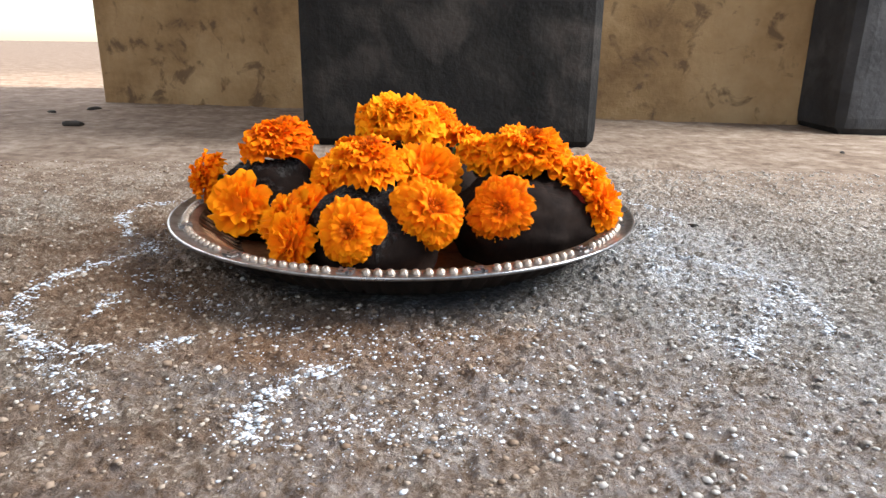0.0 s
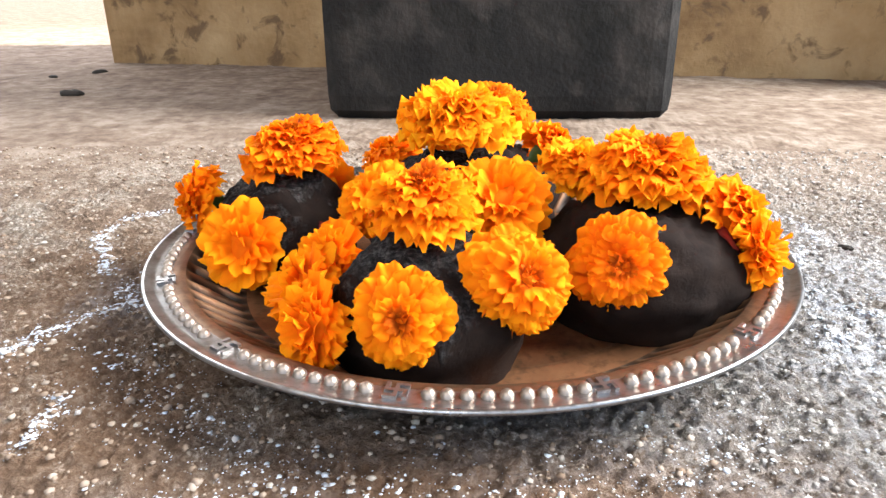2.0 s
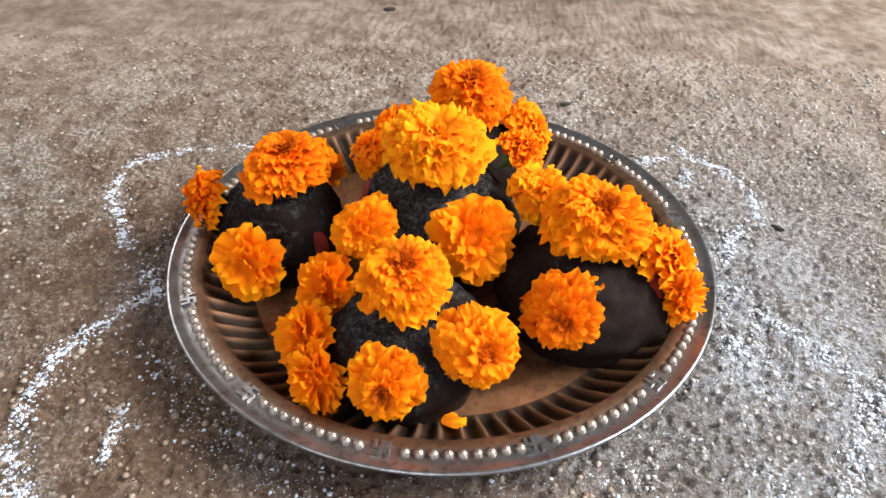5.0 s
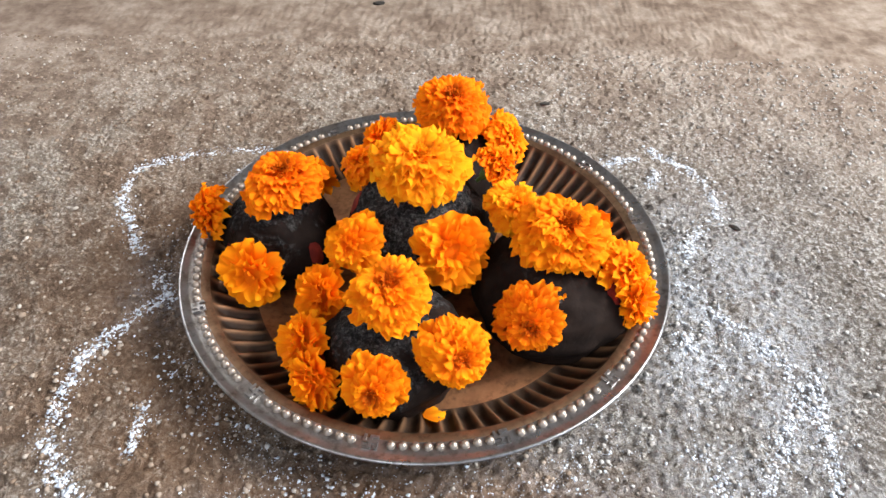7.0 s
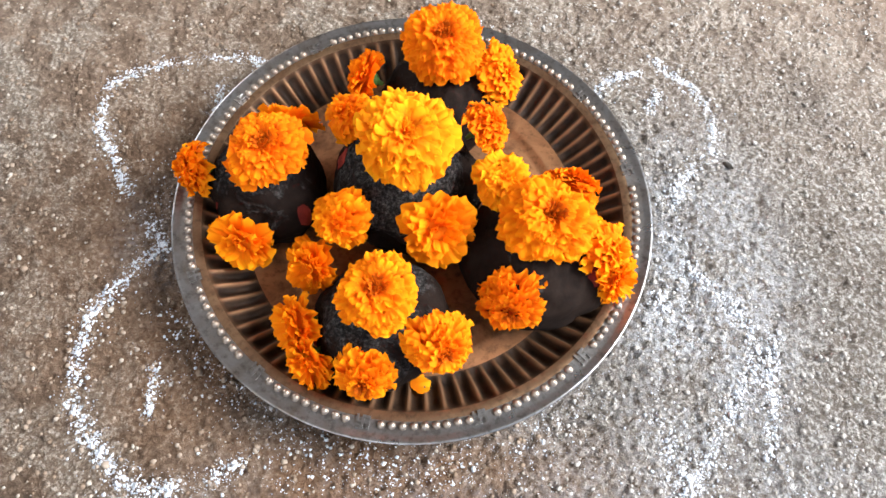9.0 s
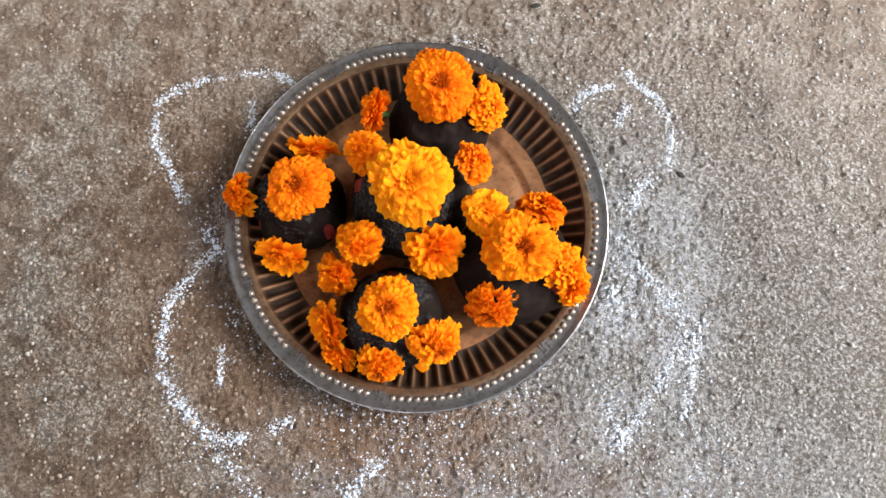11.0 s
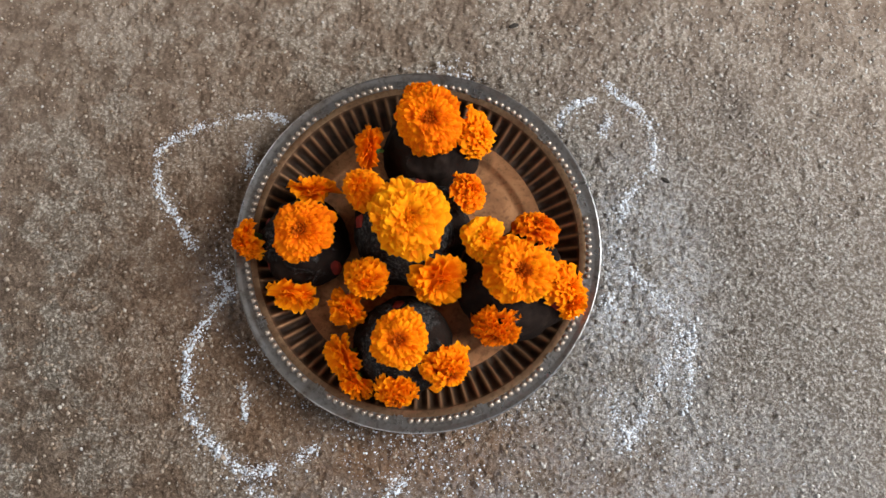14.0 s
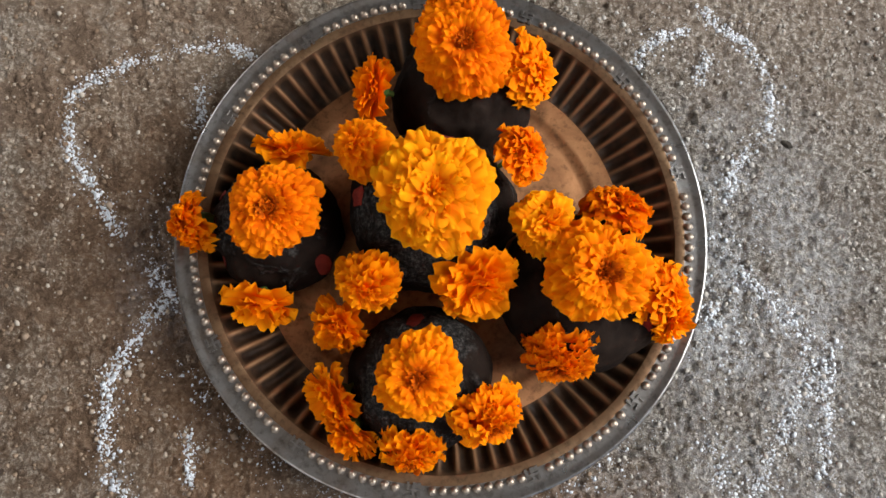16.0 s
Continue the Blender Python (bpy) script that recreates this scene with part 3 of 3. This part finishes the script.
def emblem_mesh():
    """A raised cross with bent arms, beaten into the rim."""
    bm = bmesh.new()
    w, a = 0.00062, 0.0035
    bars = [(-a, a, -w, w), (-w, w, -a, a), (a - 2 * w, a, -a, -w), (-a, -a + 2 * w, w, a), (w, a, a - 2 * w, a), (-a, -w, -a, -a + 2 * w)]
    for i, (x0, x1, y0, y1) in enumerate(bars):
        b = bmesh.ops.create_cube(bm, size=1.0)["verts"]
        bmesh.ops.scale(bm, vec=(x1 - x0, y1 - y0, 0.0010 + 0.00005 * i), verts=b)
        bmesh.ops.translate(bm, vec=((x0 + x1) / 2, (y0 + y1) / 2, 0.0003), verts=b)
    me = bpy.data.meshes.new("emblem")
    bm.to_mesh(me)
    bm.free()
    me.materials.append(RIM)
    return me


BEAD, EMBLEM = bead_mesh(), emblem_mesh()
for i in range(13):
    a0 = 360 / 13 * i - 98.4 + (0.8, -0.5, 0.2, -0.9)[i % 4]
    e = child("emblem", EMBLEM, plate)
    e.matrix_basis = pose(0, 0, 0, 0, 0, a0) @ pose(0.1308, 0, 0.0237)
    for j in range(9):
        b = child("bead", BEAD, plate)
        b.matrix_basis = pose(0, 0, 0, 0, 0, a0 + 4.0 + j * 2.47 + random.uniform(-0.15, 0.15)) @ pose(0.1308 + random.uniform(-0.0002, 0.0002), 0, 0.0234)


# ---- clay balls ----
def clay_ball(x, y, rx, ry, h, seed, marks, label, material):
    z0, rings, seg = 0.0052, 34, 64
    verts, faces = [], []

    def surface(t, a, lift=0.0):
        # t: 0 at the foot, 1 at the top
        up = math.sin(t * math.pi / 2 * 0.999)
        side = math.cos(t * math.pi / 2) ** 0.72 * (0.80 + 0.20 * min(1.0, t * 4))
        p = Vector((side * math.cos(a), side * math.sin(a), up))
        q = p * 2.3 + Vector((seed * 3.7, 0, 0))
        n = 0.10 * noise.noise(q) + 0.035 * noise.noise(q * 3.1) + (0.022 * noise.noise(q * 9) + 0.016 * noise.noise(q * 17)) * max(0.15, up)
        p = p * (1 + n) + p * lift
        return (p.x * rx, p.y * ry, max(0.0, p.z) * h)

    for i in range(rings + 1):
        verts += [surface(i / rings, 2 * math.pi * k / seg) for k in range(seg)]
    for i in range(rings):
        for k in range(seg):
            a, b = i * seg, (i + 1) * seg
            faces.append((a + k, a + (k + 1) % seg, b + (k + 1) % seg, b + k))
    faces.append(tuple(range(rings * seg, (rings + 1) * seg)))
    ball = tagged(new("clay_ball", mesh_of("clay_ball", verts, faces, material)), label, "clay ball", "clay balls on the plate")
    ball.matrix_world = pose(x, y, z0)
    for t, deg, size in marks:
        mv, mf = [surface(t, radians(deg), 0.03)], []
        for k in range(14):
            b = 2 * math.pi * k / 14
            w = size * (0.8 + 0.4 * random.random())
            mv.append(surface(min(0.98, max(0.02, t + 0.75 * w * math.sin(b))), radians(deg) + w * math.cos(b), 0.012))
            mf.append((0, 1 + k, 1 + (k + 1) % 14))
        child("red_mark", mesh_of("red_mark", mv, mf, KUMKUM), ball, "dab of red vermilion powder")
    return ball


clay_ball(-0.005, 0.010, 0.0475, 0.0465, 0.054, 1, [(0.45, 170, 0.158), (0.6, 75, 0.144), (0.25, 215, 0.115)], "dark rough clay ball under a golden marigold, middle of the plate", CRUSTED)
clay_ball(-0.0865, 0.004, 0.0365, 0.0365, 0.046, 2, [(0.35, 320, 0.158), (0.3, 215, 0.115), (0.5, 150, 0.101)], "dark clay ball with red marks, deep orange marigold on top", CLAY)
clay_ball(-0.0125, -0.076, 0.0395, 0.0385, 0.046, 3, [(0.5, 95, 0.144), (0.3, 200, 0.101)], "dark clay ball with crusty top, marigolds leaning against it", CRUSTED)
clay_ball(0.0710, -0.033, 0.0460, 0.0450, 0.048, 4, [(0.55, 330, 0.144), (0.3, 250, 0.072)], "dark smooth clay ball with a red mark near the rim", SMOOTH_CLAY)
clay_ball(0.011, 0.073, 0.0395, 0.0375, 0.047, 5, [(0.35, 260, 0.144)], "dark clay ball below a tall orange marigold", SMOOTH_CLAY)


# ---- marigolds ----
def petal_mesh(name, material, r, wide, curl, frill, taper):
    """A fan-shaped petal along x, one long, with a rounded, notched and ruffled tip that rolls over."""
    nu, nv = 6, 14
    verts, faces = [], []
    ph, ph2, ph3 = r.random() * 6.28, r.random() * 6.28, r.random() * 6.28
    notch = r.uniform(0.03, 0.09)
    for i in range(nu):
        u = i / (nu - 1)
        bend = curl * max(0.0, u - 0.3) ** 1.6
        for j in range(nv):
            v = 2 * j / (nv - 1) - 1
            half = wide * (0.22 + 0.78 * math.sin(min(1.0, u * 1.25) * math.pi / 2)) * 0.5
            tip = 1 - taper * abs(v) ** 3.2 + notch * math.sin(7.5 * v + ph)
            x = u * tip * (1 - 0.30 * bend)
            y = v * half * (1 + 0.08 * u * math.sin(ph3 + 3 * u))
            ruffle = frill * math.sin(6.6 * v + ph2) + 0.55 * frill * math.sin(12.5 * v + ph3)
            ruffle *= 1 - 0.65 * v ** 4
            verts.append((x, y, -bend + 0.12 * v * v * u + u ** 2.4 * ruffle))
    for i in range(nu - 1):
        for j in range(nv - 1):
            a = i * nv + j
            faces.append((a, a + 1, a + 1 + nv, a + nv))
    return mesh_of(name, verts, faces, material)


pr = random.Random(77)
KINDS = (GOLD, ORANGE, DEEP, HEART)
PETALS = {m.name: [petal_mesh("petal", m, pr, pr.uniform(1.35, 1.85), pr.uniform(0.15, 0.65), pr.uniform(0.20, 0.29), 0.38) for _ in range(18)] for m in KINDS}
BROAD = {m.name: [petal_mesh("petal", m, pr, pr.uniform(1.2, 1.6), pr.uniform(0.05, 0.4), pr.uniform(0.13, 0.20), 0.22) for _ in range(14)] for m in KINDS}


def core_mesh(material):
    """Tightly packed inner florets: a lumpy dome."""
    rings, seg = 7, 14
    verts, faces = [], []
    for i in range(rings + 1):
        t = math.pi * 0.62 * i / rings
        for k in range(seg):
            a = 2 * math.pi * k / seg
            p = Vector((math.sin(t) * math.cos(a), math.sin(t) * math.sin(a), math.cos(t)))
            verts.append(p * (1 + 0.28 * noise.noise(p * 4.0)))
    for i in range(rings):
        for k in range(seg):
            faces.append((i * seg + k, (i + 1) * seg + k, (i + 1) * seg + (k + 1) % seg, i * seg + (k + 1) % seg))
    return mesh_of("core", verts, faces, material)


CORES = {m.name: core_mesh(m) for m in KINDS}


def calyx_mesh():
    verts, faces = [], []
    prof = [(0.10, -1.55), (0.12, -1.2), (0.26, -1.0), (0.34, -0.7), (0.36, -0.35), (0.30, -0.15)]
    for r, z in prof:
        verts += [(r * math.cos(6.2832 * k / 10), r * math.sin(6.2832 * k / 10), z) for k in range(10)]
    for i in range(len(prof) - 1):
        for k in range(10):
            faces.append((i * 10 + k, i * 10 + (k + 1) % 10, (i + 1) * 10 + (k + 1) % 10, (i + 1) * 10 + k))
    return mesh_of("calyx", verts, faces, CALYX)


CALYX_MESH = calyx_mesh()


def marigold(place, axis, radius, depth, count, material, label, seed, reach=100.0, fine=0.8, stem=True):
    """A double flower head whose middle is at place and whose face looks along axis."""
    r = random.Random(seed)
    turn = Vector(axis).normalized().to_track_quat("Z", "Y").to_matrix().to_4x4()
    head = tagged(new("marigold"), label, "flower", "marigold heads on the plate")
    head.matrix_world = Matrix.Translation(place) @ turn @ pose(0, 0, 0, 0, 0, r.uniform(0, 360))
    root = Vector((0, 0, -0.40 * depth))
    low = 1 - math.cos(radians(reach))
    count = round(count * 0.76) if count > 60 else count
    for i in range(count):
        s = ((i + 0.5) / count) ** 1.22
        lean = max(0.03, math.acos(1 - s * low) + r.uniform(-0.12, 0.12))
        phi = i * 2.39996 + r.uniform(-0.4, 0.4)
        out = Vector((math.cos(phi), math.sin(phi), 0))
        # middle petals stand up, those of the shoulder lean out, the lowest lie level
        bend = 8 + 24 * min(1.0, lean / 0.7) if lean < 0.7 else max(8.0, 32 - 24 * (lean - 0.7) / 0.85)
        tilt = lean + math.radians(bend) * r.uniform(0.6, 1.35)
        full = math.hypot(math.sin(lean) * radius, math.cos(lean) * depth * 1.2)
        full *= 1.01 * r.uniform(0.84, 1.05) * (1 + 0.05 * math.sin(2 * phi + seed) + 0.05 * math.sin(3 * phi + 2.1 * seed))
        loose = count < 60
        if loose:
            tilt = 0.25 + 0.85 * lean
        d = out * math.sin(tilt) + Vector((0, 0, math.cos(tilt)))
        side = Vector((-math.sin(phi), math.cos(phi), 0))
        twist = Matrix.Rotation(r.uniform(-0.38, 0.38), 3, "X")
        basis = Matrix((d, side, d.cross(side))).transposed() @ twist
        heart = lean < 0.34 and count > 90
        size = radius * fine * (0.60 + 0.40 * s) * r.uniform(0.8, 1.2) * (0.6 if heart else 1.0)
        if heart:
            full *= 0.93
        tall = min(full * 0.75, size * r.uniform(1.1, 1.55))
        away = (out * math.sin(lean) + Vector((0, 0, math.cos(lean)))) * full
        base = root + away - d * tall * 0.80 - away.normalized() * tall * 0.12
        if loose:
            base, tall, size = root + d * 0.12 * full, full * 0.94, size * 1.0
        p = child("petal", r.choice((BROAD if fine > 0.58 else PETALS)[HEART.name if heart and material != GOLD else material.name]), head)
        p.matrix_basis = Matrix.Translation(base) @ basis.to_4x4() @ Matrix.Diagonal((tall, size, size, 1))
    c = child("core", CORES[material.name], head)
    c.matrix_basis = Matrix.Translation(root) @ Matrix.Diagonal((radius * 0.50, radius * 0.50, depth * 0.66, 1))
    if stem:
        c = child("calyx", CALYX_MESH, head, "green calyx")
        c.matrix_basis = Matrix.Translation((0, 0, -0.25 * depth)) @ Matrix.Diagonal((radius * 0.75, radius * 0.75, depth * 0.75, 1))
    return head


BIG = "full {} marigold head resting on a dark clay ball"
LEAN = "small {} marigold head leaning against a dark clay ball"
FLOWERS = [
    ((-0.0044, 0.0081, 0.0770), (0.0, -0.10, 1), 0.0285, 0.0175, 230, GOLD, BIG.format("golden")),
    ((-0.0801, 0.0050, 0.0645), (-0.05, -0.12, 1), 0.0228, 0.0160, 270, DEEP, BIG.format("deep orange")),
    ((-0.0130, -0.0740, 0.0640), (0.0, -0.10, 1), 0.0208, 0.0155, 250, ORANGE, BIG.format("orange")),
    ((0.0719, -0.0279, 0.0640), (0.05, -0.12, 1), 0.0252, 0.0165, 260, ORANGE, BIG.format("orange")),
    ((0.0119, 0.0832, 0.0670), (0.0, -0.22, 1), 0.0255, 0.0175, 275, DEEP, BIG.format("deep orange")),
    ((0.0569, -0.0667, 0.0380), (-0.15, -1, 0.35), 0.0200, 0.0140, 190, DEEP, LEAN.format("deep orange")),
    ((-0.0176, -0.1108, 0.0370), (-0.10, -1, 0.35), 0.0168, 0.0120, 125, ORANGE, LEAN.format("orange")),
    ((0.0197, -0.0945, 0.0440), (0.40, -0.85, 0.50), 0.0190, 0.0140, 160, ORANGE, LEAN.format("orange")),
    ((-0.0935, -0.0387, 0.0320), (-0.15, -1, 0.40), 0.0190, 0.0095, 24, ORANGE, "loose open orange marigold head leaning on a clay ball"),
    ((-0.1276, 0.0033, 0.0396), (-1, -0.30, 0.25), 0.0165, 0.0110, 105, ORANGE, "small orange marigold head hanging over the rim"),
    ((0.0159, -0.0340, 0.0530), (0.25, -0.75, 0.65), 0.0210, 0.0125, 54, ORANGE, "open orange marigold head tucked between two clay balls"),
    ((-0.0375, -0.0306, 0.0510), (-0.25, -0.75, 0.60), 0.0172, 0.0130, 110, ORANGE, LEAN.format("orange")),
    ((-0.0549, -0.0511, 0.0325), (-0.45, -0.60, 0.50), 0.0162, 0.0105, 40, ORANGE, LEAN.format("orange")),
    ((-0.0575, -0.0845, 0.0350), (-0.75, -0.45, 0.45), 0.0172, 0.0105, 44, ORANGE, LEAN.format("orange")),
    ((-0.0500, -0.1030, 0.0295), (-0.55, -0.75, 0.30), 0.0160, 0.0100, 40, ORANGE, "small orange marigold head lying low on the plate"),
    ((0.1060, -0.0370, 0.0490), (0.75, -0.35, 0.60), 0.0180, 0.0125, 110, ORANGE, "orange marigold head leaning over the rim"),
    ((0.1150, -0.0500, 0.0375), (0.80, -0.50, 0.30), 0.0155, 0.0110, 66, ORANGE, "small orange marigold head touching the rim"),
    ((0.0485, -0.0033, 0.0600), (0.30, -0.25, 0.90), 0.0165, 0.0115, 105, GOLD, "small golden marigold head between two clay balls"),
    ((0.0400, 0.0316, 0.0605), (0.70, 0.25, 0.55), 0.0155, 0.0115, 105, DEEP, "small deep orange marigold head with a green calyx"),
    ((0.0480, 0.0795, 0.0460), (0.80, -0.10, 0.50), 0.0190, 0.0120, 110, ORANGE, LEAN.format("orange")),
    ((-0.0366, 0.0712, 0.0480), (-0.80, 0.10, 0.45), 0.0172, 0.0100, 40, DEEP, LEAN.format("deep orange")),
    ((-0.0411, 0.0381, 0.0520), (-0.50, 0.05, 0.75), 0.0170, 0.0120, 95, ORANGE, LEAN.format("orange")),
    ((-0.0762, 0.0442, 0.0365), (0.10, 0.85, 0.50), 0.0190, 0.0105, 26, ORANGE, "loose orange marigold head behind a clay ball"),
    ((0.0900, 0.0092, 0.0370), (0.30, 0.80, 0.45), 0.0185, 0.0115, 105, DEEP, "deep orange marigold head lying against a clay ball"),
    ((0.0060, 0.1120, 0.0480), (-0.05, 0.85, 0.50), 0.0170, 0.0110, 105, DEEP, LEAN.format("deep orange")),
]
FINE = {0: 0.42, 1: 0.32, 2: 0.34, 3: 0.37, 4: 0.33, 5: 0.36, 7: 0.40, 8: 0.66, 10: 0.62, 13: 0.6, 20: 0.6, 12: 0.6, 14: 0.6, 22: 0.64}
for i, (place, axis, radius, depth, count, material, label) in enumerate(FLOWERS):
    marigold(place, axis, radius, depth, count, material, label, 100 + i, 88.0 if i < 5 else 100.0, FINE.get(i, 0.48), i > 4)


# ---- small things ----
def fallen_petal():
    me = PETALS[GOLD.name][3]
    ob = tagged(new("fallen_petal", me), "single yellow marigold petal fallen on the plate", "petal")
    ob.matrix_world = pose(0.005, -0.1065, 0.0098, -28, 0, 15) @ Matrix.Diagonal((0.0115, 0.009, 0.005, 1))


def dry_bit(x, y, length, turn, label):
    bm = bmesh.new()
    bmesh.ops.create_icosphere(bm, subdivisions=2, radius=1.0)
    for v in bm.verts:
        v.co *= 1 + 0.35 * noise.noise(v.co * 1.7 + Vector((x * 40, y * 40, 0)))
    me = bpy.data.meshes.new("dry_bit")
    bm.to_mesh(me)
    bm.free()
    me.materials.append(TWIG)
    ob = tagged(new("dry_bit", me), label, "debris", "dry bits on the ground")
    ob.matrix_world = pose(x, y, float(ground_height(x, y)) + length * 0.12, 0, 0, turn) @ Matrix.Diagonal((length, length * 0.45, length * 0.35, 1))


fallen_petal()
dry_bit(0.0845, 0.1918, 0.0045, 20, "small dark dry crumb on the earth")
dry_bit(0.202, 0.053, 0.0042, -35, "small dark dry crumb on white dust")
dry_bit(-0.539, 0.582, 0.016, 5, "dark dry leaf crumb on the earth")
dry_bit(0.505, 0.414, 0.006, 66, "small dark dry crumb near the pillar")
dry_bit(-0.071, 0.369, 0.006, 10, "small dark dry crumb close to the pillar")
dry_bit(-0.639, 0.834, 0.013, 30, "dark crumb of dry earth beside the wall")
dry_bit(-0.677, 0.763, 0.009, -20, "small dark crumb of dry earth on the floor")
